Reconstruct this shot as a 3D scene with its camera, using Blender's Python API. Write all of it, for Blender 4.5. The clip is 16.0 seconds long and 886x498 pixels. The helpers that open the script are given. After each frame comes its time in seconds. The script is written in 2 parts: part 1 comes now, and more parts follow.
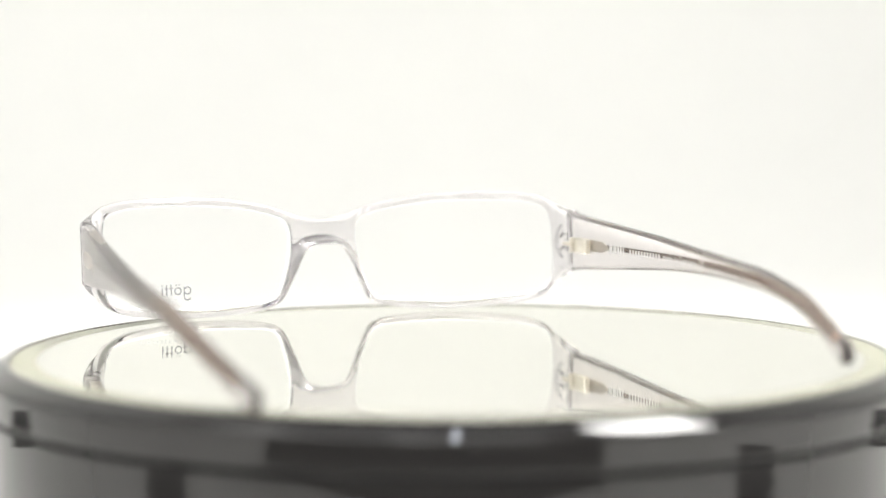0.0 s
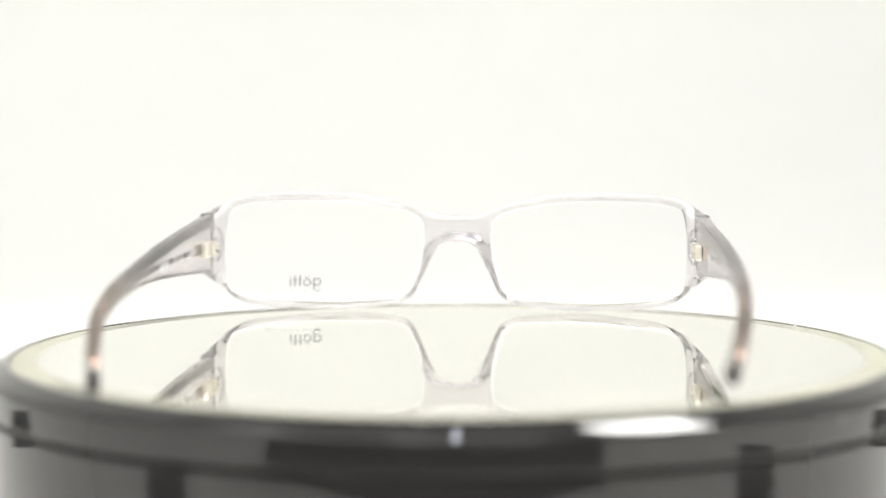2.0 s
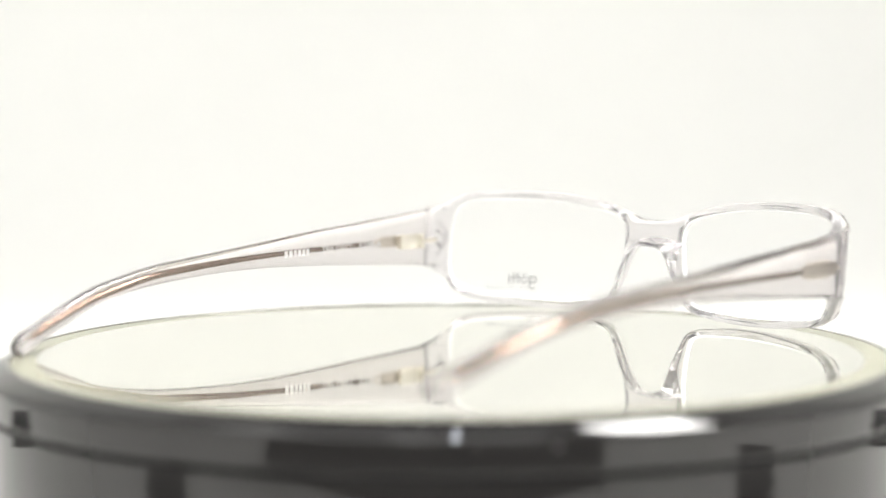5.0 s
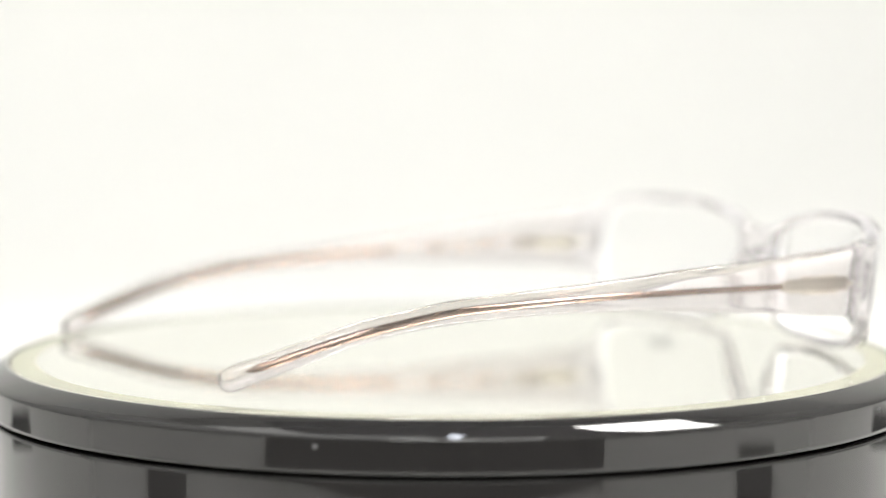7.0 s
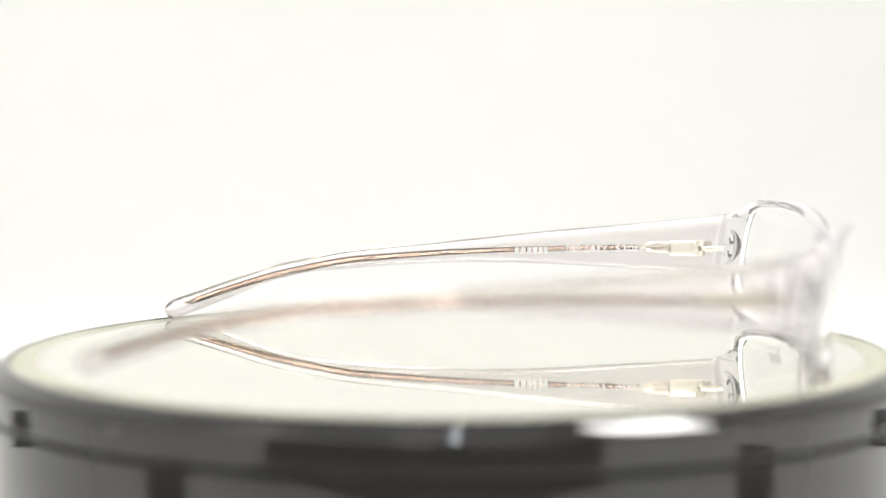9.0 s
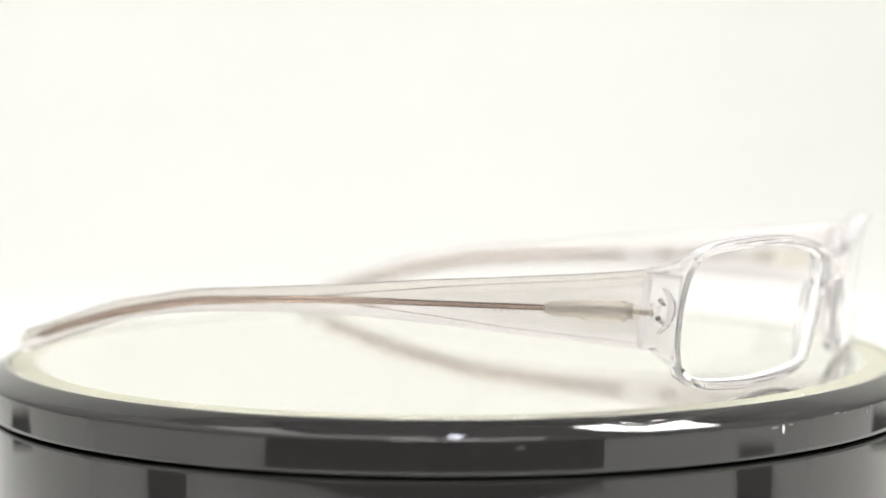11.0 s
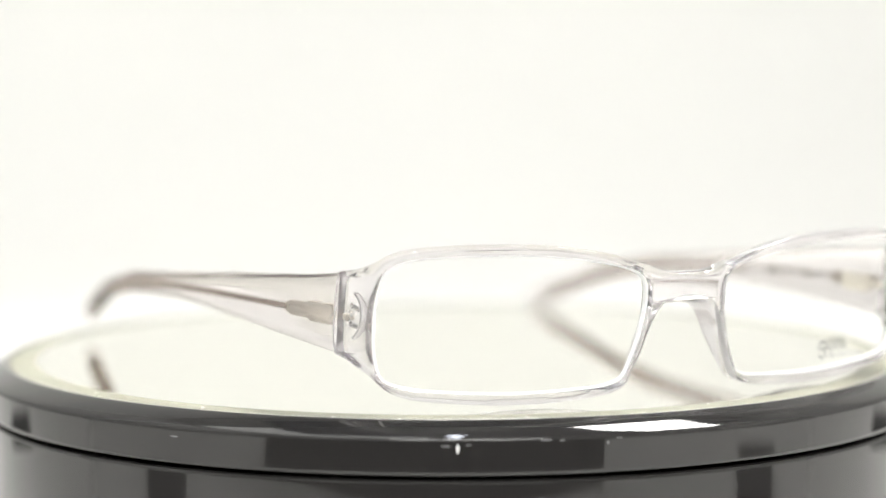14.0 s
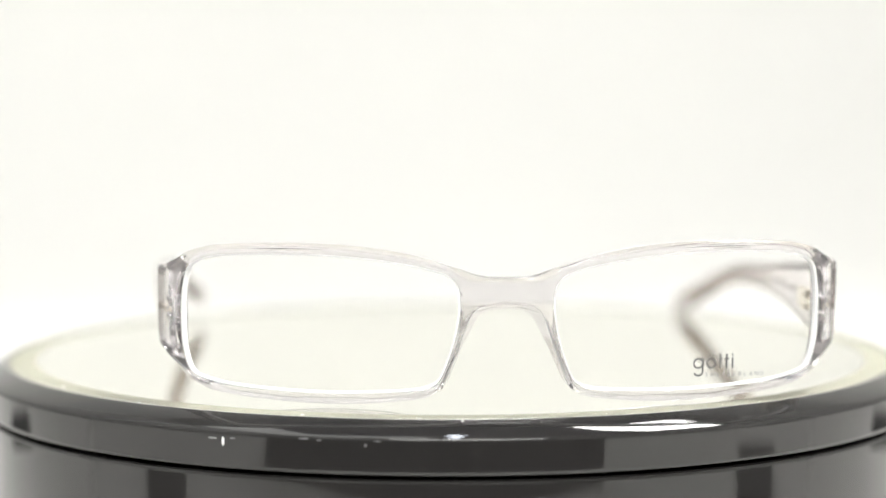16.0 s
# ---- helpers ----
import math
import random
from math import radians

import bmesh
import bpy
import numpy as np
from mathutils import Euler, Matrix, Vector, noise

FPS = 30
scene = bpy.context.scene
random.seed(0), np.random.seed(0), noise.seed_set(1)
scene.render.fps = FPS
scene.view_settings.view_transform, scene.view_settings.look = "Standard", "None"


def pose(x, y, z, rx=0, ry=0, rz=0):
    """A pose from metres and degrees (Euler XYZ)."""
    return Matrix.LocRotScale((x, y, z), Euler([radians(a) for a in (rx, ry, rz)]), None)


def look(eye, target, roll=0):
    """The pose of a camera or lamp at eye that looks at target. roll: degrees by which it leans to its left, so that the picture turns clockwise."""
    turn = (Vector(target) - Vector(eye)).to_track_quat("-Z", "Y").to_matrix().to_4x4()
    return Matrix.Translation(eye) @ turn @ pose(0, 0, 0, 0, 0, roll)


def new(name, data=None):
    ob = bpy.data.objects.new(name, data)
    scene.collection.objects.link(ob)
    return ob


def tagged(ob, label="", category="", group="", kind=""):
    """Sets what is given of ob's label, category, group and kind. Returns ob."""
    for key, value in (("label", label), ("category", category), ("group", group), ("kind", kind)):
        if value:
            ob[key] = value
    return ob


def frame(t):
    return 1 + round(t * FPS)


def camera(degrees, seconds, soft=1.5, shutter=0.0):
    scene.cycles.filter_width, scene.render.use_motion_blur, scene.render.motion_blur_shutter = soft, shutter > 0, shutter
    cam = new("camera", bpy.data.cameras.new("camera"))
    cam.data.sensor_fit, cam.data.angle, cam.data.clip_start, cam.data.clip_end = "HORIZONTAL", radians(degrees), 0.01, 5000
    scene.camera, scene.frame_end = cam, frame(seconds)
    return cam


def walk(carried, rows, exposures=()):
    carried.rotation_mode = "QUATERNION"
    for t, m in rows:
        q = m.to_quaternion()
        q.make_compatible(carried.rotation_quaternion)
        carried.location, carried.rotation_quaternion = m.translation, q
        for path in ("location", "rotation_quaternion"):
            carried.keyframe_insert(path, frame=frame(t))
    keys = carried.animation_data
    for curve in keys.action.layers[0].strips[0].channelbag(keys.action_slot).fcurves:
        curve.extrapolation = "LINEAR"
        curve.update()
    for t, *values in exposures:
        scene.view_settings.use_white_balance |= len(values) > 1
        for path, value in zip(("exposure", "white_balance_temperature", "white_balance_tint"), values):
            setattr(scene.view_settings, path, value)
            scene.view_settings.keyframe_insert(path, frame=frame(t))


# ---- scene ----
LENS = 22.95
EYE = Vector((-0.00166, -0.50000, 0.06430))
SPEED = 12.2536          # degrees a second, clockwise from above
cam = camera(LENS, 16.0)
HOLD = Matrix.Translation(EYE) @ pose(0, 0, 0, 90 - 4.678, 0, 0) @ pose(0, 0, 0, 0, 0, -0.105)
walk(cam, [(0.0, HOLD), (16.0, HOLD)])

# focus: pulled between the far and the near half of the platter
FAR_NEAR = [(0.0, 0.554), (1.5, 0.550), (2.5, 0.560), (3.5, 0.574), (4.2, 0.575), (5.2, 0.532), (6.3, 0.440), (7.0, 0.434), (8.0, 0.442), (8.7, 0.446), (8.84, 0.492), (8.96, 0.571),
            (9.2, 0.572), (10.0, 0.542), (11.3, 0.417), (12.5, 0.412), (14.5, 0.419), (15.2, 0.419), (16.0, 0.415)]
focus = new("focus_point")
focus.empty_display_size = 0.01
cam.data.dof.use_dof = True
cam.data.dof.focus_object = focus
cam.data.dof.aperture_fstop = 6.6

# ---- light ----
world = bpy.data.worlds.new("room_air")
world.use_nodes = True
world.node_tree.nodes["Background"].inputs[0].default_value = (1.0, 0.97, 0.92, 1)
world.node_tree.nodes["Background"].inputs[1].default_value = 0.02
scene.world = world
scene.view_settings.exposure = -0.005


def area_lamp(name, eye, target, w, h, power, color, spread=180):
    d = bpy.data.lights.new(name, "AREA")
    d.shape, d.size, d.size_y, d.energy, d.color = "RECTANGLE", w, h, power, color
    d.spread = radians(spread)
    ob = new(name, d)
    ob.matrix_world = look(eye, target)
    return ob


WARM = (1.0, 1.0, 0.965)
area_lamp("key_lamp", (0.07, -0.95, 0.80), (-0.02, 0.72, 0.30), 0.68, 0.26, 9.6, WARM)
area_lamp("ceiling_lamp", (-0.55, -0.2, 1.78), (-0.55, -0.2, 0.0), 0.9, 1.6, 12.0, WARM)
area_lamp("hood_lamp", (0.585, 0.27, 1.200), (0.12, -0.10, 0.0), 0.60, 0.30, 2.8, (1.0, 0.98, 0.95), 60)
area_lamp("tube_lamp", (0.012, -0.25, 0.95), (0.012, -0.25, 0.0), 0.030, 0.60, 1.5, (0.86, 0.91, 1.0))


# ---- materials ----
def material(name, color, rough=0.5, metal=0.0, ior=1.5, coat=0.0, trans=0.0, vary=0.0, scale=60.0, bump=0.0, rvary=0.0):
    m = bpy.data.materials.new(name)
    m.use_nodes = True
    nt = m.node_tree
    b = nt.nodes["Principled BSDF"]
    b.inputs["Base Color"].default_value = (*color, 1)
    b.inputs["Roughness"].default_value = rough
    b.inputs["Metallic"].default_value = metal
    b.inputs["IOR"].default_value = ior
    b.inputs["Coat Weight"].default_value = coat
    b.inputs["Transmission Weight"].default_value = trans
    if vary or bump or rvary:
        tc = nt.nodes.new("ShaderNodeTexCoord")
        n1 = nt.nodes.new("ShaderNodeTexNoise")
        n1.inputs["Scale"].default_value, n1.inputs["Detail"].default_value = scale, 6
        n2 = nt.nodes.new("ShaderNodeTexNoise")
        n2.inputs["Scale"].default_value, n2.inputs["Detail"].default_value = scale * 9, 4
        nt.links.new(tc.outputs["Object"], n1.inputs["Vector"])
        nt.links.new(tc.outputs["Object"], n2.inputs["Vector"])
        mix = nt.nodes.new("ShaderNodeMath")
        mix.operation = "MULTIPLY_ADD"
        nt.links.new(n2.outputs[0], mix.inputs[0])
        mix.inputs[1].default_value = 0.4
        nt.links.new(n1.outputs[0], mix.inputs[2])
        if vary:
            ramp = nt.nodes.new("ShaderNodeValToRGB")
            ramp.color_ramp.elements[0].position, ramp.color_ramp.elements[1].position = 0.4, 1.0
            ramp.color_ramp.elements[0].color = (*[c * (1 - vary) for c in color], 1)
            ramp.color_ramp.elements[1].color = (*[min(1, c * (1 + vary)) for c in color], 1)
            nt.links.new(mix.outputs[0], ramp.inputs[0])
            nt.links.new(ramp.outputs[0], b.inputs["Base Color"])
        if rvary:
            mr = nt.nodes.new("ShaderNodeMapRange")
            mr.inputs["From Min"].default_value, mr.inputs["From Max"].default_value = 0.4, 1.0
            mr.inputs["To Min"].default_value, mr.inputs["To Max"].default_value = max(0, rough - rvary), rough + rvary
            nt.links.new(mix.outputs[0], mr.inputs[0])
            nt.links.new(mr.outputs[0], b.inputs["Roughness"])
        if bump:
            bp = nt.nodes.new("ShaderNodeBump")
            bp.inputs["Strength"].default_value, bp.inputs["Distance"].default_value = bump, 0.0005
            nt.links.new(n2.outputs[0], bp.inputs["Height"])
            nt.links.new(bp.outputs[0], b.inputs["Normal"])
    return m


def clear(name, color, ior, haze=0.0):
    m = bpy.data.materials.new(name)
    m.use_nodes = True
    nt = m.node_tree
    nt.nodes.clear()
    g = nt.nodes.new("ShaderNodeBsdfGlass")
    g.inputs["Color"].default_value, g.inputs["IOR"].default_value, g.inputs["Roughness"].default_value = (*color, 1), ior, 0.0
    out = nt.nodes.new("ShaderNodeOutputMaterial")
    if haze:
        # a little scatter inside the plastic
        d = nt.nodes.new("ShaderNodeBsdfTranslucent")
        d.inputs["Color"].default_value = (*[min(1.0, c * 0.98) for c in color], 1)
        e = nt.nodes.new("ShaderNodeBsdfDiffuse")
        e.inputs["Color"].default_value = (*[min(1.0, c * 0.98) for c in color], 1)
        half = nt.nodes.new("ShaderNodeMixShader")
        nt.links.new(d.outputs[0], half.inputs[1])
        nt.links.new(e.outputs[0], half.inputs[2])
        mix = nt.nodes.new("ShaderNodeMixShader")
        mix.inputs[0].default_value = haze
        nt.links.new(g.outputs[0], mix.inputs[1])
        nt.links.new(half.outputs[0], mix.inputs[2])
        nt.links.new(mix.outputs[0], out.inputs[0])
    else:
        nt.links.new(g.outputs[0], out.inputs[0])
    return m


PAPER = material("white_paper", (0.86, 0.853, 0.825), 0.9, vary=0.015, scale=4, bump=0.02)
WALL = material("white_wall", (0.87, 0.87, 0.86), 0.9, vary=0.04, scale=3)
FLOOR = material("grey_floor", (0.60, 0.58, 0.55), 0.7, vary=0.15, scale=4)
BLACK = material("black_gloss", (0.023, 0.0218, 0.0213), 0.035, ior=1.5, rvary=0.012, scale=40)
HOOD = material("hood_paint", (0.11, 0.115, 0.15), 0.6, vary=0.1, scale=20)
MATT_BLACK = material("black_matt", (0.02, 0.02, 0.022), 0.6, vary=0.2, scale=30)
SILVER = material("mirror_silver", (0.99, 0.985, 0.955), 0.0, metal=1.0)
OLIVE = material("mirror_edge", (0.245, 0.242, 0.190), 0.45, vary=0.08, scale=80, rvary=0.05)
PLATE_GLASS = clear("float_glass", (0.998, 1.0, 0.99), 1.02)
ACRYLIC = clear("clear_acetate", (0.940, 0.929, 0.935), 1.48, 0.04)
ACRYLIC_GREY = clear("grey_acetate", (0.918, 0.901, 0.901), 1.48, 0.04)
JOINT = clear("close_joint", (0.975, 0.97, 0.975), 1.02)
RECESS = clear("recess_wall", (0.925, 0.918, 0.925), 1.25, 0.06)
CHROME = material("bright_steel", (0.93, 0.92, 0.90), 0.1, metal=1.0, rvary=0.05, scale=300)
LENS_GLASS = clear("demo_lens", (0.998, 0.998, 0.998), 1.18)
FROSTED = material("frosted_edge", (0.96, 0.96, 0.96), 0.45, ior=1.3)
# pale metal standing in for the highlight on the black rim's edge
LIP_SHINE = material("highlight_metal", (0.80, 0.79, 0.77), 0.12, metal=1.0, rvary=0.04, scale=90)
CEILING = material("grey_ceiling", (0.60, 0.60, 0.60), 0.9, vary=0.05, scale=3)
PLATE = material("plate_metal", (0.68, 0.635, 0.565), 0.32, metal=1.0, vary=0.08, scale=400, rvary=0.08)
METAL = material("pale_metal", (0.90, 0.85, 0.76), 0.34, metal=1.0, vary=0.08, scale=400, rvary=0.08)
WIRE = material("steel_wire", (0.42, 0.325, 0.265), 0.10, metal=1.0, vary=0.1, scale=400, rvary=0.06)
INK_WHITE = clear("white_ink", (0.97, 0.97, 0.97), 1.05, 0.85)
INK_GREY = material("grey_ink", (0.17, 0.17, 0.17), 0.6)
INK_PALE = material("pale_grey_ink", (0.45, 0.45, 0.45), 0.6)
FAINT = material("faint_scuff", (0.16, 0.16, 0.16), 0.6, vary=0.3, scale=900)
SCRATCH = material("scuff", (0.75, 0.75, 0.75), 0.6, vary=0.2, scale=900)


# ---- mesh helpers ----
def finish(bm, name, angle=35):
    bmesh.ops.recalc_face_normals(bm, faces=bm.faces)
    me = bpy.data.meshes.new(name)
    bm.to_mesh(me)
    bm.free()
    for p in me.polygons:
        p.use_smooth = True
    me.set_sharp_from_angle(angle=radians(angle))
    return me


def part(name, bm, mat, parent=None, label="", angle=35):
    me = finish(bm, name, angle) if isinstance(bm, bmesh.types.BMesh) else bm
    me.materials.clear()
    me.materials.append(mat)
    ob = new(name, me)
    if parent:
        ob.parent = parent
    if label:
        ob["label"] = label
    return ob


def lathe(profile, steps=192, closed=True):
    """A ring or disc: (radius, z) points turned round the z axis."""
    bm = bmesh.new()
    rows = []
    for i in range(steps):
        a = 2 * math.pi * i / steps
        rows.append([bm.verts.new((r * math.cos(a), r * math.sin(a), z)) for r, z in profile])
    n = len(profile)
    for i in range(steps):
        p, q = rows[i], rows[(i + 1) % steps]
        for k in range(n if closed else n - 1):
            bm.faces.new((p[k], q[k], q[(k + 1) % n], p[(k + 1) % n]))
    return bm


def disc(r, z, steps=192):
    bm = bmesh.new()
    bmesh.ops.create_circle(bm, cap_ends=True, segments=steps, radius=r, matrix=Matrix.Translation((0, 0, z)))
    return bm


def slab(r, z0, z1, bevel, steps=192):
    bm = bmesh.new()
    prof = [(r - bevel, z0), (r, z0 + bevel), (r, z1 - bevel), (r - bevel, z1)]
    rows = []
    for i in range(steps):
        a = 2 * math.pi * i / steps
        rows.append([bm.verts.new((q * math.cos(a), q * math.sin(a), z)) for q, z in prof])
    for i in range(steps):
        p, q = rows[i], rows[(i + 1) % steps]
        for k in range(3):
            bm.faces.new((p[k], q[k], q[k + 1], p[k + 1]))
    bm.faces.new([w[0] for w in rows])
    bm.faces.new([w[3] for w in rows])
    return bm


def box(x0, x1, y0, y1, z0, z1, bevel=0.0, segments=2):
    bm = bmesh.new()
    bmesh.ops.create_cube(bm, size=1.0, matrix=Matrix.LocRotScale(((x0 + x1) / 2, (y0 + y1) / 2, (z0 + z1) / 2), None, (x1 - x0, y1 - y0, z1 - z0)))
    if bevel:
        bmesh.ops.bevel(bm, geom=bm.edges[:], offset=bevel, segments=segments, affect="EDGES", profile=0.5)
    return bm


def spline(points, per=6, closed=True):
    """A smooth line through a few design points."""
    pts = [Vector((*p, 0)[:3]) for p in points]
    n, out = len(pts), []
    for i in range(n if closed else n - 1):
        if closed:
            a, b, c, d = (pts[(i + k) % n] for k in (-1, 0, 1, 2))
        else:
            a, b, c, d = (pts[min(max(i + k, 0), n - 1)] for k in (-1, 0, 1, 2))
        # centripetal spacing keeps corners from overshooting
        t0 = 0.0
        t1 = t0 + max((b - a).length, 1e-6) ** 0.5
        t2 = t1 + max((c - b).length, 1e-6) ** 0.5
        t3 = t2 + max((d - c).length, 1e-6) ** 0.5
        for k in range(per):
            t = t1 + (t2 - t1) * k / per
            a1 = a * ((t1 - t) / (t1 - t0)) + b * ((t - t0) / (t1 - t0))
            a2 = b * ((t2 - t) / (t2 - t1)) + c * ((t - t1) / (t2 - t1))
            a3 = c * ((t3 - t) / (t3 - t2)) + d * ((t - t2) / (t3 - t2))
            b1 = a1 * ((t2 - t) / (t2 - t0)) + a2 * ((t - t0) / (t2 - t0))
            b2 = a2 * ((t3 - t) / (t3 - t1)) + a3 * ((t - t1) / (t3 - t1))
            out.append(b1 * ((t2 - t) / (t2 - t1)) + b2 * ((t - t1) / (t2 - t1)))
    if not closed:
        out.append(pts[-1])
    return out


def solid(outlines, extrude, bevel, res=3):
    """A plate with holes and rounded edges, from closed outlines in a plane."""
    cu = bpy.data.curves.new("outline", "CURVE")
    cu.dimensions, cu.fill_mode, cu.extrude, cu.bevel_depth, cu.bevel_resolution, cu.offset = "2D", "BOTH", extrude, bevel, res, -bevel
    for line in outlines:
        s = cu.splines.new("POLY")
        s.points.add(len(line) - 1)
        for q, v in zip(s.points, line):
            q.co = (v[0], v[1], 0, 1)
        s.use_cyclic_u = True
    tmp = bpy.data.objects.new("outline", cu)
    scene.collection.objects.link(tmp)
    dg = bpy.context.evaluated_depsgraph_get()
    me = bpy.data.meshes.new_from_object(tmp.evaluated_get(dg))
    bpy.data.objects.remove(tmp)
    bpy.data.curves.remove(cu)
    bm = bmesh.new()
    bm.from_mesh(me)
    bpy.data.meshes.remove(me)
    bmesh.ops.remove_doubles(bm, verts=bm.verts[:], dist=1e-4)
    return bm


# ---- the room ----
TABLE = -0.036

sweep = [(-0.62 + 0.08 * k, 0.0) for k in range(15)] + [(0.50 + 0.22 * math.sin(a), 0.22 - 0.22 * math.cos(a)) for a in [radians(5 * k) for k in range(1, 19)]] + [(0.72, 0.30), (0.72, 0.40), (0.72, 0.52), (0.72, 0.66)]
bm = bmesh.new()
lean = [radians(min(90, max(0, math.degrees(math.atan2(y - 0.50, 0.22 - z)) if z < 0.22 else 90))) if y > 0.50 else 0.0 for y, z in sweep]
sheet = [[[bm.verts.new((x, y + dz * math.sin(a), TABLE + z - dz * math.cos(a))) for (y, z), a in zip(sweep, lean)] for x in (-0.95, -0.5, 0.0, 0.5, 0.95)] for dz in (0.0, 0.0015)]
for rows in sheet:
    for p, q in zip(rows, rows[1:]):
        for k in range(len(sweep) - 1):
            bm.faces.new((p[k], q[k], q[k + 1], p[k + 1]))
for k in (0, -1):
    for j in range(4):
        bm.faces.new((sheet[0][j][k], sheet[0][j + 1][k], sheet[1][j + 1][k], sheet[1][j][k]))
    for i in range(len(sweep) - 1):
        bm.faces.new((sheet[0][k][i], sheet[0][k][i + 1], sheet[1][k][i + 1], sheet[1][k][i]))
backdrop = part("backdrop", bm, PAPER, angle=60)
tagged(backdrop, "seamless white paper sweep curving up behind turntable", "backdrop", kind="structure")

tabletop = part("work_table", box(-1.0, 1.0, -0.66, 0.82, TABLE - 0.035, TABLE - 0.003, 0.003), material("table_laminate", (0.5, 0.49, 0.47), 0.4, vary=0.05, scale=20))
tagged(tabletop, "pale laminate work table under the white paper", "table")
for sx in (-0.93, 0.93):
    for sy in (-0.6, 0.76):
        part("leg", box(sx - 0.03, sx + 0.03, sy - 0.03, sy + 0.03, TABLE - 0.75, TABLE - 0.035, 0.004), MATT_BLACK, tabletop)

FLOOR_Z = TABLE - 0.75
floor = part("floor", box(-1.06, 1.06, -1.25, 1.1, FLOOR_Z - 0.1, FLOOR_Z), FLOOR)
tagged(floor, "plain grey studio floor", "floor", kind="structure")
# unseen closing walls, set near so they bounce light into the acetate
for nm, b in (("wall_north", (-1.06, 1.06, 1.1, 1.2)), ("wall_south", (-1.06, 1.06, -1.35, -1.25)), ("wall_east", (1.06, 1.16, -1.25, 1.1)), ("wall_west", (-1.16, -1.06, -1.25, 1.1))):
    tagged(part(nm, box(*b, FLOOR_Z, FLOOR_Z + 2.6), WALL), "plain white unseen wall, set close as a light reflector", "wall", kind="structure")
tagged(part("ceiling", box(-1.06, 1.06, -1.25, 1.1, FLOOR_Z + 2.6, FLOOR_Z + 2.7), CEILING), "plain grey studio ceiling", "ceiling", kind="structure")

support = part("camera_support", box(-0.138, 0.104, -0.46, -0.205, TABLE, TABLE + 0.034, 0.006, 3), MATT_BLACK)
tagged(support, "low matt black camera support block on white paper", "camera support")
# unseen black blocks, added to give the dark patches reflected in the turntable
for x, y, h, turn, reach in ((-0.147, -0.125, 0.004, 20, 0.027), (0.160, -0.115, 0.006, -14, 0.030), (-0.212, 0.028, 0.006, -35, 0.014), (0.212, 0.028, 0.006, 35, 0.014)):
    weight = part("reflected_block", box(-reach, reach, -0.016, 0.016, 0, h, 0.0012, 2), MATT_BLACK)
    for v in weight.data.vertices:
        if h < 0.0065 and reach > 0.02 and v.co.x * x < 0:
            v.co.y *= 0.62
    weight.location, weight.rotation_euler = (x, y, TABLE), (0, 0, radians(turn))
    tagged(weight, "flat black unseen block, added for dark reflections on the rim", "paper weight", "blocks on the paper")

hood = new("lamp_hood")
hood.location = (0.21, 0.28, 1.24)
tagged(hood, "dark blue-grey hanging lamp hood above the sweep", "lamp hood")
part("hood_body", box(-0.68, 0.68, -0.42, 0.42, 0.12, 0.16, 0.004), HOOD, hood)
for sx in (-0.2, 0.2):
    part("hanger", box(sx - 0.006, sx + 0.006, -0.006, 0.006, 0.16, FLOOR_Z + 2.6 - 1.24, 0.001), MATT_BLACK, hood)

# ---- turntable ----
U = 0.1                 # platter radius in metres
turntable = new("turntable")
tagged(turntable, "glossy black motor turntable with round mirror top", "turntable")
rim_prof = [(1.0, -0.0024), (1.0015, -0.0006), (1.004, 0.0), (1.008, 0.0), (1.011, -0.0009), (1.0410, -0.0196), (1.0452, -0.0224), (1.0490, -0.0254), (1.0520, -0.0284), (1.0536, -0.0310), (1.0542, -0.0335), (1.0542, -0.037), (1.0542, -0.090), (1.0542, -0.093), (1.0515, -0.0975), (1.044, -0.099), (0.2, -0.099), (0.2, -0.0285), (1.0, -0.0285)]
platter = part("platter", lathe([(r * U, z * U) for r, z in rim_prof], 256), BLACK, turntable, "glossy black platter with chamfered rim")
glass_prof = [(0.0, 0.0), (0.93, 0.0), (0.935, -0.00005), (0.99, -0.0013), (0.998, -0.0020), (0.998, -0.025), (0.0, -0.025)]
bm = lathe([(max(r, 1e-6) * U, z * U) for r, z in glass_prof], 192, False)
bmesh.ops.remove_doubles(bm, verts=bm.verts[:], dist=1e-6)
glass = part("mirror_glass", bm, PLATE_GLASS, platter, "clear bevelled float glass mirror plate", 1)
glass.visible_shadow = False
part("silvering", disc(0.9438 * U, -0.0003), SILVER, platter, "bright mirror silvering")
part("edge_band", lathe([(r, z) for r, z in ((0.0940, -0.00030), (0.0944, -0.00022), (0.0996, -0.00026), (0.0997, -0.0022), (0.0940, -0.0022))]), OLIVE, platter, "olive tinted ground mirror edge band")
# added pale ring that draws the highlight along the rim's inner edge
part("rim_highlight", lathe([(r * U, z * U) for r, z in ((1.0005, -0.0015), (1.0015, 0.0003), (1.0035, 0.0006), (1.0055, 0.0003), (1.006, -0.0015))], 192), LIP_SHINE, platter, "thin pale ring added as the black rim's highlight")
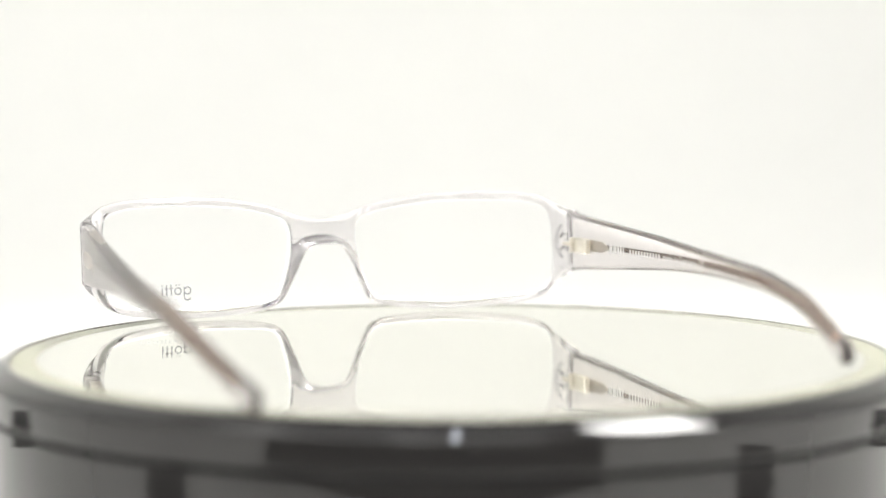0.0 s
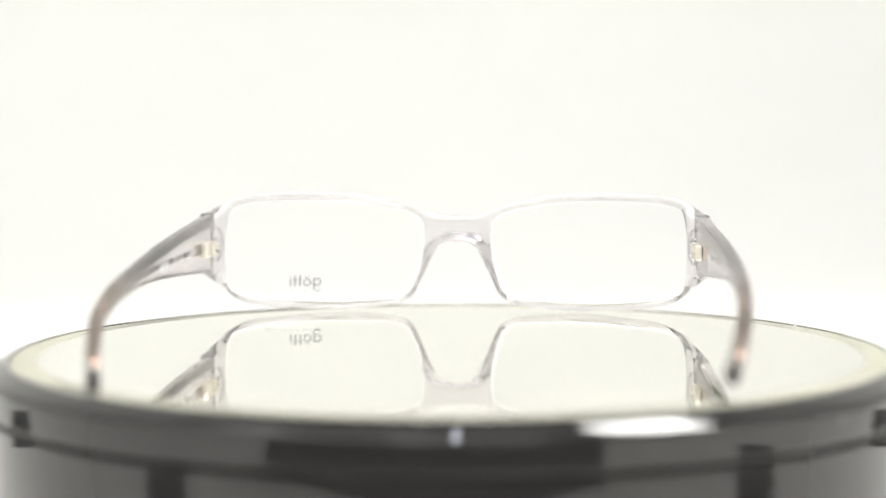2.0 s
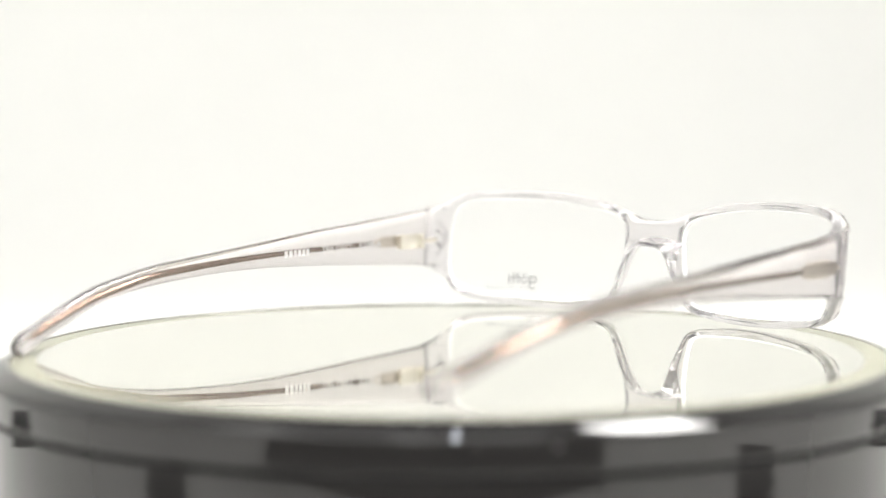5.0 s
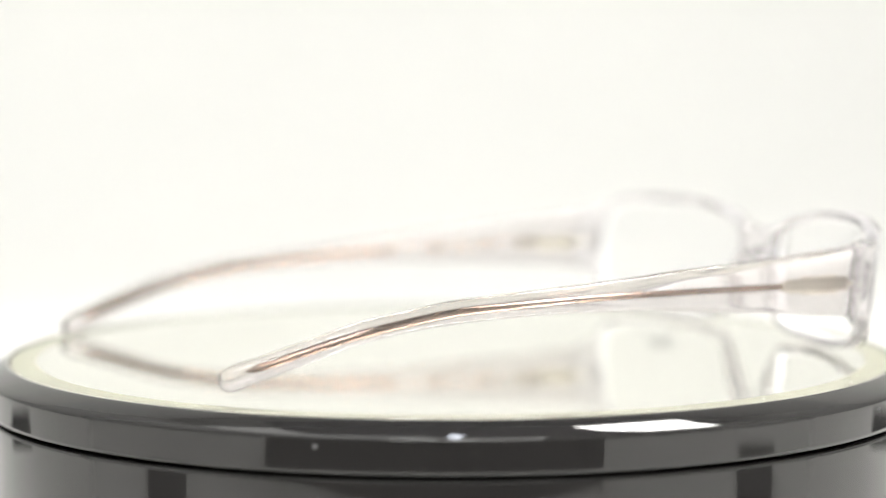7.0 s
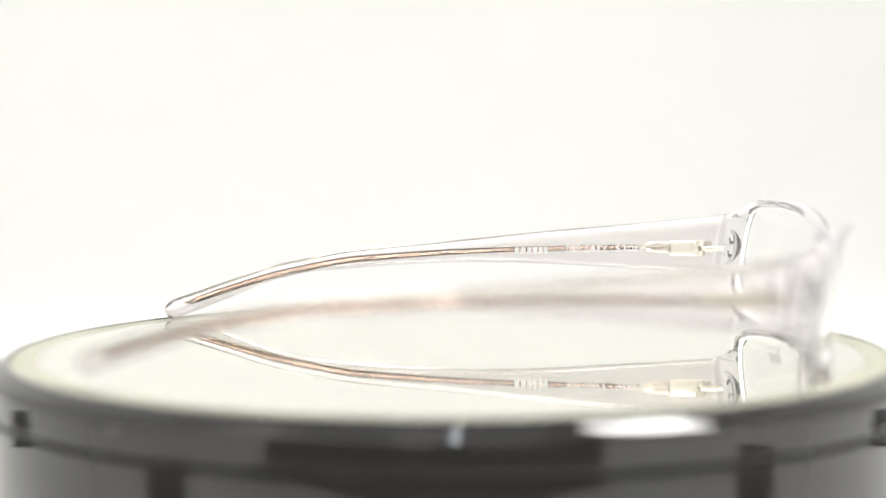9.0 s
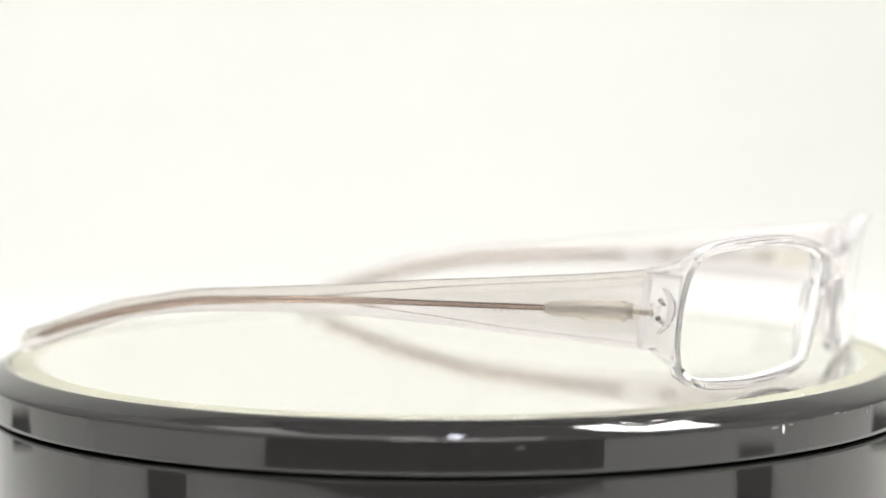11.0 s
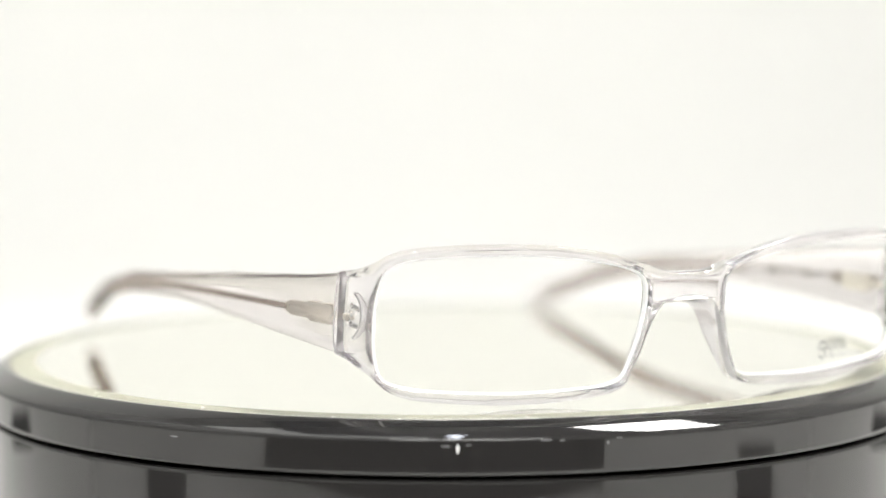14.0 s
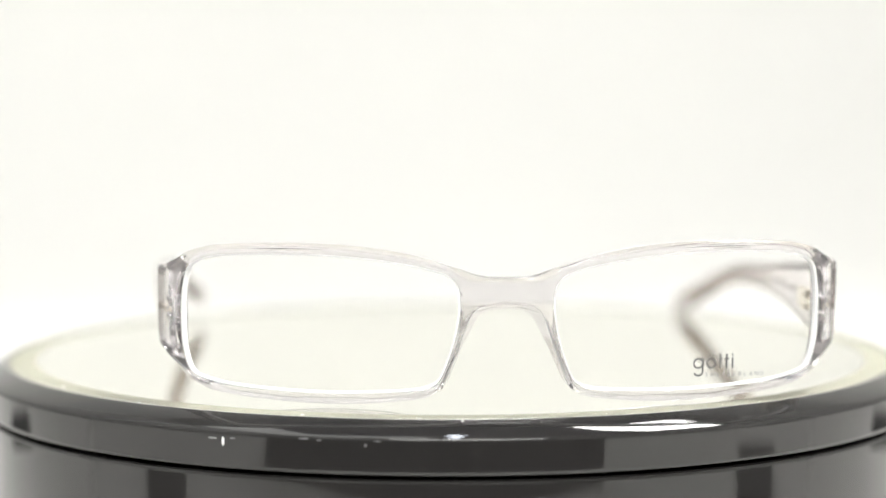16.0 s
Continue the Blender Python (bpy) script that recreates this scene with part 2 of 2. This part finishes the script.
for angle, r, size in ((26.2, 1.0035, 0.00035), (10.0, 0.985, 0.0004), (28.0, 1.003, 0.0002), (47.0, 0.99, 0.0003), (60.0, 1.003, 0.0003), (352.0, 0.975, 0.00025), (70.0, 0.96, 0.0003), (300.0, 1.003, 0.0003)):
    bm = bmesh.new()
    bmesh.ops.create_icosphere(bm, subdivisions=1, radius=size, matrix=Matrix.Translation((r * U * math.cos(radians(angle)), r * U * math.sin(radians(angle)), 0.00005)) @ Matrix.Diagonal((1.3, 0.8, 0.5, 1)))
    part("dust_speck", bm, SCRATCH, platter, "tiny pale dust speck")


def scuff(angle, z, w, h, mat):
    """A shallow pale mark on the platter's upright side."""
    bm = bmesh.new()
    n = 5
    low, high = [], []
    for k in range(n):
        a = radians(angle) + (k / (n - 1) - 0.5) * w / (1.0542 * U)
        e = 0.35 + 0.65 * math.sin(math.pi * k / (n - 1)) * random.uniform(0.7, 1.0)
        low.append(bm.verts.new((1.0545 * U * math.cos(a), 1.0545 * U * math.sin(a), z - h / 2 * e)))
        high.append(bm.verts.new((1.0545 * U * math.cos(a), 1.0545 * U * math.sin(a), z + h / 2 * e)))
    for k in range(n - 1):
        bm.faces.new((low[k], low[k + 1], high[k + 1], high[k]))
    return part("scuff", bm, mat, platter, "small pale scuff on the black rim")


scuff(39.5, -0.0047, 0.0006, 0.0021, SCRATCH)
for angle, z, w, h in ((38.3, -0.0042, 0.0018, 0.0005), (40.6, -0.0040, 0.0012, 0.0003), (48.4, -0.0033, 0.0022, 0.0004), (50.0, -0.0035, 0.0010, 0.0003),
                       (54.8, -0.0042, 0.0005, 0.0007), (56.0, -0.0034, 0.0014, 0.0002), (9.0, -0.0046, 0.0018, 0.0003), (299.3, -0.0047, 0.0010, 0.0010)):
    scuff(angle, z, w, h, FAINT)
housing_prof = [(0.2, -0.107), (1.041, -0.107), (1.045, -0.1075), (1.0495, -0.1095), (1.051, -0.113), (1.051, -0.116), (1.051, -0.330), (1.051, -0.335), (1.045, -0.345), (0.2, -0.345)]
part("housing", lathe([(r * U, z * U) for r, z in housing_prof], 256), BLACK, turntable, "glossy black round housing")
part("bearing", slab(0.3 * U, -0.0109, -0.0098, 0.0001, 64), MATT_BLACK, turntable)
for k in range(4):
    a = radians(45 + 90 * k)
    part("foot", box(0.08 * math.cos(a) - 0.008, 0.08 * math.cos(a) + 0.008, 0.08 * math.sin(a) - 0.008, 0.08 * math.sin(a) + 0.008, TABLE, -0.0344, 0.0005), MATT_BLACK, turntable)

# ---- eyeglasses (all in millimetres, then scaled) ----
MM = 0.001
glasses = new("eyeglasses")
tagged(glasses, "transparent grey acetate eyeglasses with open temples standing on mirror", "eyeglasses")

EYE_LINE = [(8.9, 19.5), (9.3, 23.3), (11.0, 25.3), (16, 27.0), (27, 28.8), (38, 29.5), (49.6, 29.4), (56.8, 28.7), (60.5, 26.9), (61.9, 22.4), (62.3, 16.5),
            (61.8, 10), (60.1, 5.9), (55.5, 4.1), (47, 3.0), (36, 2.4), (24, 2.6), (16, 3.3), (13.0, 4.7), (11, 9), (9.6, 14)]
HALF = [(0, 25.1), (5, 25.3), (9.3, 26.7), (15.8, 28.8), (26.8, 30.8), (38, 31.5), (49.6, 31.4), (56.7, 30.8), (60.4, 29.7), (62.8, 28.3), (65.2, 27.3), (67.2, 26.8), (68.7, 26.6),
        (69.1, 26.2), (69.1, 11.0), (68.7, 10.6), (67.2, 10.0), (65.0, 8.7), (62.3, 6.8), (59.6, 4.2), (55.5, 2.3), (45, 0.9), (33, 0.3), (22, 0.8), (14.4, 2.1), (11.7, 4.0), (9.5, 8.6), (7.0, 14.0), (5.0, 17.2), (2.8, 18.2)]
OUTLINE = HALF + [(0, 18.4)] + [(-x, z) for x, z in reversed(HALF[1:])]
SAG = 0.0029


def bend(u, z, d):
    """From the flat drawing (along, up, depth) to the wrapped, tilted front; d runs back."""
    s, a = (1 if u >= 0 else -1), abs(u)
    turn = 59.5
    if a <= turn:
        x, y, th = a, SAG * a * a, math.atan(2 * SAG * a)
    else:
        t0, r, e = math.atan(2 * SAG * turn), 9.0, a - turn
        th = t0 + e / r
        x = turn + r * (math.sin(th) - math.sin(t0))
        y = SAG * turn * turn + r * (math.cos(t0) - math.cos(th))
    y += 0.13 * (27 - z) - 0.4
    return Vector((s * (x - d * math.sin(th)), y + d * math.cos(th), z))


NOSE = [Vector((v.x, v.y)) for v in spline([(0, 18.4), (2.8, 18.2), (5.0, 17.2), (7.0, 14.0), (9.5, 8.6), (11.2, 5.0)], 12, False)]


def bent(bm):
    # the butt ends lie close against the temples
    for f in bm.faces:
        if abs(f.calc_center_median().x) > 69.0 and abs(f.normal.x) > 0.9:
            f.material_index = 1
    for v in bm.verts:
        u, z, d = v.co
        # the rim is deeper round the bridge, and its nose edge is drawn back into two pads
        near = min((Vector((abs(u), z)) - q).length for q in NOSE)
        edge, back = math.exp(-(near / 1.2) ** 2), max(0.0, min(1.0, (d + 0.9) / 1.8))
        out = Vector((abs(u) / 9, max(0.0, (z - 10) / 9))).normalized()
        shift = (0.6 + 1.3 * out.y) * edge * (1 - back)
        middle = math.exp(-(u / 10) ** 2)
        depth = d * (1 + 0.35 * middle) + 0.5 * middle + 2.4 * edge * back * min(1.0, max(0.0, (z - 4.5) / 7))
        # the end pieces are thicker on the inside
        if d > 0:
            depth += 0.9 * min(1.0, max(0.0, (abs(u) - 62.6) / 3))
        mitred = 0.45 * depth * min(1.0, max(0.0, (abs(u) - 66.5) / 2))
        v.co = bend(u + math.copysign(out.x * shift + mitred, u), z + out.y * shift, depth) * MM
    return bm


right_eye = spline(EYE_LINE, 5)
left_eye = [Vector((-v.x, v.y, 0)) for v in right_eye]
front = part("front_frame", bent(solid([spline(OUTLINE, 5), right_eye, left_eye], 0.9, 0.9, 3)), ACRYLIC, glasses, "clear acetate front with two eye rims", 50)


front.data.materials.append(JOINT)


def lens_mesh(line, rings=10):
    bm = bmesh.new()
    c = sum(line, Vector()) / len(line)
    grids = []
    for d in (-0.55, 0.55):
        rows = [[bm.verts.new(bend(*(c + (v - c) * (k / rings * 1.003)).xy, d) * MM) for v in line] for k in range(1, rings + 1)]
        mid = bm.verts.new(bend(c.x, c.y, d) * MM)
        n = len(line)
        for i in range(n):
            bm.faces.new((mid, rows[0][i], rows[0][(i + 1) % n]))
            for k in range(rings - 1):
                bm.faces.new((rows[k][i], rows[k + 1][i], rows[k + 1][(i + 1) % n], rows[k][(i + 1) % n]))
        grids.append(rows[-1])
    for i in range(n):
        bm.faces.new((grids[0][i], grids[0][(i + 1) % n], grids[1][(i + 1) % n], grids[1][i]))
    return bm


lenses = {}
for side, line in ((1, right_eye), (-1, left_eye)):
    ob = part("lens", lens_mesh(line), LENS_GLASS, glasses, "clear demo lens with printed mark" if side > 0 else "clear plain demo lens", 60)
    ob.visible_shadow = False
    lenses[side] = ob

TOP = [(18.45, 26.3), (31, 25.0), (46, 23.6), (62, 22.3), (75, 21.0), (90, 19.6), (104, 18.4), (116, 17.3), (127, 15.3), (135, 13.7), (147, 9.9), (157, 6.6), (161, 5.3), (162.5, 4.3), (163.2, 2.9)]
BOT = [(18.45, 10.8), (31, 11.7), (46, 12.6), (62, 13.5), (75, 14.0), (90, 14.0), (104, 13.4), (116, 12.5), (127, 11.0), (135, 9.3), (147, 5.2), (157, 1.6), (161, 0.35), (162.5, 0.9), (163.2, 2.2)]


def curve_at(line, y):
    for (a, p), (b, q) in zip(line, line[1:]):
        if y <= b:
            return p + (q - p) * (y - a) / (b - a)
    return line[-1][1]


TOP_S = [(v.x, v.y) for v in spline(TOP, 6, False)]
BOT_S = [(v.x, v.y) for v in spline(BOT, 6, False)]


def temple_x(side, y):
    """Middle of the temple, outward from the glasses' middle."""
    bow = 3.6 * math.sin(math.pi * min(1.0, (y - 16) / 150))
    curl = (-3.0 if side < 0 else -4.5) * max(0.0, (y - 128) / 36) ** 1.6
    lean = (0.032 if side < 0 else -0.012) * (y - 16)
    return 65.0 + bow + curl + lean


def temple_z(side, y, z):
    return z + (2.5 if side < 0 else -0.5) * max(0.0, (y - 30) / 130)


def mitre(co):
    """Lean the temple's front end to the tilted end piece."""
    co.y += (0.13 * (0.018 - co.z) + 0.70 * (0.0650 - abs(co.x))) * max(0.0, 1 - (co.y - 0.01845) / 0.02)


def temple_mesh(side):
    bm = bmesh.new()
    rows, n = [], 28
    ys = [18.45 + (158 - 18.45) * (k / 84) for k in range(84)] + [158 + 5.2 * (k / 20) for k in range(21)]
    for y in ys:
        top, bot = curve_at(TOP_S, y), curve_at(BOT_S, y)
        mid, h = (top + bot) / 2, (top - bot) / 2
        w = 1.95 - 0.25 * (y - 16) / 148
        w *= min(1.0, 0.45 + (163.6 - y) / 4)
        # flat sides at the hinge, rounder towards the tip
        tail = min(1.0, max(0.0, (y - 45) / 75))
        ring = []
        for k in range(n):
            a = 2 * math.pi * k / n
            ca, sa = math.cos(a), math.sin(a)
            e = (0.5 if sa > 0 and ca < 0 else 0.3) * (1 - tail) + 0.85 * tail
            ring.append(bm.verts.new(Vector((side * (temple_x(side, y) + w * math.copysign(abs(ca) ** e, ca)), y, temple_z(side, y, mid + h * math.copysign(abs(sa) ** e, sa)))) * MM))
        rows.append(ring)
    for v in bm.verts:
        mitre(v.co)
    for p, q in zip(rows, rows[1:]):
        for k in range(n):
            bm.faces.new((p[k], p[(k + 1) % n], q[(k + 1) % n], q[k]))
    bm.faces.new(rows[0])
    bm.faces.new(rows[-1])
    return bm


WIRE_LINE = [(38, 18.0), (62, 17.6), (75, 17.3), (90, 16.7), (104, 15.8), (116, 14.8), (127, 12.9), (135, 11.2), (147, 7.7), (157.5, 4.3)]
WIRE_S = [(v.x, v.y) for v in spline(WIRE_LINE, 6, False)]


def wire_mesh(side):
    """One round polished wire, drawn out to a point near the tip."""
    bm = bmesh.new()
    rows, n = [], 16
    for j in range(97):
        y = 38 + 120.5 * j / 96
        r = (0.62 + 0.16 * min(1.0, max(0.0, (y - 60) / 50))) * min(1.0, 0.02 + (158.5 - y) / 3.0)
        z = curve_at(WIRE_S, y)
        rows.append([bm.verts.new(Vector((side * temple_x(side, y) + r * math.cos(2 * math.pi * k / n), y, temple_z(side, y, z + r * math.sin(2 * math.pi * k / n)))) * MM) for k in range(n)])
    for p, q in zip(rows, rows[1:]):
        for k in range(n):
            bm.faces.new((p[k], p[(k + 1) % n], q[(k + 1) % n], q[k]))
    bm.faces.new(rows[0])
    bm.faces.new(rows[-1])
    return bm


def plate_mesh(side):
    """The flat hinge plate let into the temple, pointed at its end."""
    shape = [(20.5, 16.5), (36.5, 16.6), (39.5, 17.6), (41, 18.0), (39.5, 18.4), (36.5, 19.5), (20.5, 19.6)]
    bm = solid([[Vector((y, z, 0)) for y, z in shape]], 0.3, 0.15, 1)
    for v in bm.verts:
        y, z, d = v.co
        v.co = Vector((side * (temple_x(side, y) - 0.3) + d, y, z)) * MM
    return bm


temples = {}
for side in (1, -1):
    temple = part("temple", temple_mesh(side), ACRYLIC_GREY, glasses, "transparent grey acetate temple with wire core", 40)
    temples[side] = temple
    temple.data.materials.append(JOINT)
    for p in temple.data.polygons:
        if len(p.vertices) > 4 and p.center.y < 0.025:
            p.material_index = 1
    part("core_wire", wire_mesh(side), WIRE, temple, "thin steel core wire inside the temple")
    plate = part("hinge_plate", plate_mesh(side), PLATE, temple, "pinkish grey metal hinge plate")
    for z0, z1 in ((17.0, 17.75), (18.3, 19.05)):
        bm = box(22.0, 36.0, z0, z1, -0.52, 0.52, 0.12)
        for v in bm.verts:
            y, z, d = v.co
            v.co = Vector((side * (temple_x(side, y) - 0.3) + d, y, z)) * MM
        part("plate_rib", bm, PLATE, plate, "raised rib on the plate")
    xi = side * (temple_x(side, 25) - 2.1)
    for z0, z1 in ((15.9, 17.2), (18.5, 19.8)):
        bm = bmesh.new()
        bmesh.ops.create_cone(bm, cap_ends=True, segments=20, radius1=1.15, radius2=1.15, depth=z1 - z0, matrix=Matrix.Translation((xi - side * 0.7, 23.6, (z0 + z1) / 2)))
        bmesh.ops.scale(bm, vec=(MM, MM, MM), verts=bm.verts)
        part("hinge_knuckle", bm, METAL, temple)
    bm = box(min(xi - side * 0.9, xi + side * 0.8), max(xi - side * 0.9, xi + side * 0.8), 24.0, 31.5, 15.9, 19.8, 0.25)
    bmesh.ops.scale(bm, vec=(MM, MM, MM), verts=bm.verts)
    part("hinge_leaf", bm, METAL, temple, "pale metal hinge leaf")
    bm = box(min(xi - side * 1.5, xi), max(xi - side * 1.5, xi), 17.5, 23.6, 17.3, 18.4, 0.2)
    bmesh.ops.scale(bm, vec=(MM, MM, MM), verts=bm.verts)
    part("front_hinge_leaf", bm, METAL, front, "pale metal hinge tongue")


# round recess milled into each end piece for the hinge
for side in (1, -1):
    bm = bmesh.new()
    rows = []
    for k in range(25):
        a = radians(-68 + 136 * k / 24)
        thick = 0.3 + 1.3 * math.cos(a) ** 2
        rows.append([bm.verts.new(bend(side * (68.2 - r * math.cos(a)), 18.2 + r * math.sin(a), d) * MM) for r, d in ((4.9 - thick, 0.4), (4.9, 0.4), (4.9, 1.7), (4.9 - thick, 1.7))])
    for p, q in zip(rows, rows[1:]):
        for k in range(4):
            bm.faces.new((p[k], p[(k + 1) % 4], q[(k + 1) % 4], q[k]))
    bm.faces.new(rows[0])
    bm.faces.new(rows[-1])
    part("hinge_recess", bm, RECESS, front, "grey crescent recess round the hinge")
    for z in (16.4, 19.8):
        bm = bmesh.new()
        bmesh.ops.create_cone(bm, cap_ends=True, segments=14, radius1=0.55, radius2=0.4, depth=2.2, matrix=Matrix.Translation(bend(side * 66.2, z, 0.9)) @ Matrix.Rotation(radians(90 - 24 * side), 4, "Y"))
        bmesh.ops.scale(bm, vec=(MM, MM, MM), verts=bm.verts)
        part("rivet", bm, CHROME, front, "bright steel hinge rivet")

# air pockets round the hinge rivets, let into the end piece
for side in (1, -1):
    for x, y, z, r in ((63.9, 17.4, 16.2, 0.45), (64.2, 17.5, 17.6, 0.55), (63.9, 17.4, 19.2, 0.45), (64.3, 16.0, 18.6, 0.5)):
        bm = bmesh.new()
        bmesh.ops.create_icosphere(bm, subdivisions=2, radius=r, matrix=Matrix.Translation((side * x, y, z)) @ Matrix.Diagonal((0.7, 1, 1.2, 1)))
        bmesh.ops.scale(bm, vec=(MM, MM, MM), verts=bm.verts)
        part("rivet_pocket", bm, LENS_GLASS, front, "tiny clear bubble round a rivet")

# white ground edge of each lens, seen inside the eye rim
for side, line in ((1, right_eye), (-1, left_eye)):
    c = sum(line, Vector()) / len(line)
    n = len(line)
    bm = bmesh.new()
    loops = []
    for inset, d in ((0.0, -0.85), (0.38, -0.64), (0.38, 0.64), (0.0, 0.85)):
        ring = []
        for i, v in enumerate(line):
            tan = (line[(i + 1) % n] - line[i - 1]).normalized()
            inward = Vector((-tan.y, tan.x, 0))
            if inward.dot(c - v) < 0:
                inward = -inward
            q = v + inward * (inset - 0.05)
            ring.append(bm.verts.new(bend(q.x, q.y, d) * MM))
        loops.append(ring)
    for p, q in zip(loops, loops[1:] + loops[:1]):
        for i in range(n):
            bm.faces.new((p[i], p[(i + 1) % n], q[(i + 1) % n], q[i]))
    part("ground_edge", bm, FROSTED, lenses[side], "white frosted ground lens edge", 60)

# ---- printing ----
def lettering(text, size):
    """Flat letters as a bmesh, their middle line on y = 0."""
    cu = bpy.data.curves.new("letters", "FONT")
    cu.body, cu.size, cu.extrude, cu.resolution_u = text, size, 0.0, 3
    cu.align_x, cu.align_y, cu.offset = "LEFT", "CENTER", 0.02
    tmp = bpy.data.objects.new("letters", cu)
    scene.collection.objects.link(tmp)
    me = bpy.data.meshes.new_from_object(tmp.evaluated_get(bpy.context.evaluated_depsgraph_get()))
    bpy.data.objects.remove(tmp)
    bpy.data.curves.remove(cu)
    bm = bmesh.new()
    bm.from_mesh(me)
    bpy.data.meshes.remove(me)
    return bm


def bars(cells, height, base=0.0):
    """Plain upright bars: (start, width) along the line."""
    bm = bmesh.new()
    for x, w in cells:
        bm.faces.new([bm.verts.new(p) for p in ((x, base - height / 2, 0), (x + w, base - height / 2, 0), (x + w, base + height / 2, 0), (x, base + height / 2, 0))])
    return bm


def on_temple(bm, side, y0, width, name, label):
    """Fit print of the given width on the temple's inner face; it reads from inside."""
    xs = [v.co.x for v in bm.verts]
    k = width / (max(xs) - min(xs))
    for v in bm.verts:
        u = (v.co.x - min(xs)) * k
        y = y0 + u if side < 0 else y0 - u
        w = 1.95 - 0.35 * (y - 16) / 148
        v.co = Vector((side * (temple_x(side, y) - w - 0.04), y, temple_z(side, y, curve_at(WIRE_S, max(y, 38)) - 0.25 + v.co.y))) * MM
    me = bpy.data.meshes.new(name)
    bm.to_mesh(me)
    bm.free()
    return part(name, me, INK_WHITE, temples[side], label)


on_temple(bars([(0.0, 1.2), (1.7, 1.2), (3.4, 1.0), (4.9, 1.0), (6.4, 1.0), (7.8, 1.0)], 1.7), 1, 72.0, 8.7, "print_bars", "white printed bars")
on_temple(lettering("TRP GREY", 2.4), 1, 58.9, 11.1, "print", "white print on the temple")
on_temple(lettering("52", 2.4), 1, 45.6, 3.0, "print", "white print on the temple")
bm = bmesh.new()
out = [bm.verts.new(p) for p in ((0, -0.75, 0), (1.5, -0.75, 0), (1.5, 0.75, 0), (0, 0.75, 0))]
inn = [bm.verts.new(p) for p in ((0.35, -0.4, 0), (1.15, -0.4, 0), (1.15, 0.4, 0), (0.35, 0.4, 0))]
for i in range(4):
    bm.faces.new((out[i], out[(i + 1) % 4], inn[(i + 1) % 4], inn[i]))
on_temple(bm, 1, 42.3, 1.5, "print", "white printed square")
on_temple(lettering("14", 2.4), 1, 40.5, 2.9, "print", "white print on the temple")
on_temple(bars([(0.0, 1.6), (2.0, 1.6), (4.0, 0.9), (5.3, 0.9), (6.7, 0.6)], 2.0), -1, 41.5, 7.6, "print_bars", "white printed bars")
on_temple(bars([(1.5 * k, 0.8) for k in range(11)], 1.3), -1, 52.0, 15.6, "print_bars", "row of small white printed bars")
on_temple(lettering("made in Germany", 2.3), -1, 69.0, 17.3, "print", "white print on the temple")
on_temple(lettering("CE", 2.3), -1, 87.0, 2.9, "print", "white print on the temple")


def rounded(x, z, w, h, r, n=5):
    out = []
    for cx, cz, a0 in ((x + w - r, z + h - r, 0), (x + r, z + h - r, 90), (x + r, z + r, 180), (x + w - r, z + r, 270)):
        for k in range(n):
            a = radians(a0 + 90 * k / (n - 1))
            out.append((cx + r * math.cos(a), cz + r * math.sin(a)))
    return out


def lens_print(shapes, mat, label):
    bm = bmesh.new()
    for s in shapes:
        bm.faces.new([bm.verts.new(bend(x, z - 0.02 * (x - 36.5), -0.64) * MM) for x, z in s])
    me = bpy.data.meshes.new("lens_mark")
    bm.to_mesh(me)
    bm.free()
    return part("lens_mark", me, mat, lenses[1], label)


def ring(x, z, r, t, a0=0.0, a1=360.0, n=28):
    """A flat round stroke about (x, z), as a chain of small quads."""
    at = lambda q, k: (x + q * math.cos(radians(a0 + (a1 - a0) * k / n)), z + q * math.sin(radians(a0 + (a1 - a0) * k / n)))
    return [[at(r, k), at(r, k + 1), at(r - t, k + 1), at(r - t, k)] for k in range(n)]


lens_print([*ring(37.55, 7.45, 1.08, 0.36), rounded(38.3, 5.9, 0.36, 2.6, 0.1), *ring(37.6, 5.9, 1.06, 0.36, 205, 360, 14), *ring(40.2, 7.45, 1.05, 0.36), rounded(39.6, 8.85, 0.38, 0.38, 0.18), rounded(40.4, 8.85, 0.38, 0.38, 0.18),
            rounded(41.85, 6.4, 0.38, 2.9, 0.1), rounded(41.5, 8.15, 1.05, 0.3, 0.1), rounded(43.15, 6.4, 0.38, 2.9, 0.1), rounded(42.8, 8.15, 1.05, 0.3, 0.1),
            rounded(44.35, 6.4, 0.38, 2.1, 0.1), rounded(44.35, 8.9, 0.38, 0.38, 0.18)], INK_GREY, "dark grey printed mark of rings and strokes")
word = []
for k, letter in enumerate("SWITZERLAND"):
    bm = lettering(letter, 1.15)
    for f in bm.faces:
        word.append([(39.0 + 1.13 * k + v.co.x, 5.15 + v.co.y) for v in f.verts])
    bm.free()
lens_print(word, INK_PALE, "small pale grey printed word")

# pose on the platter at the start of the clip
AXIS_X, AXIS_Y, YAW = 0.029607, 0.082917, 156.678
START = 42.578


def motions():
    steps = [k * 0.25 for k in range(65)]
    walk(platter, [(t, pose(0, 0, 0, 0, 0, START - SPEED * t)) for t in steps])
    seat = pose(AXIS_X, AXIS_Y, 0.0001, 0, 0, YAW)
    walk(glasses, [(t, pose(0, 0, 0, 0, 0, START - SPEED * t) @ seat) for t in steps])
    ahead = Vector((0, math.cos(radians(4.678)), -math.sin(radians(4.678))))
    walk(focus, [(t, Matrix.Translation(EYE + ahead * d)) for t, d in FAR_NEAR])


motions()
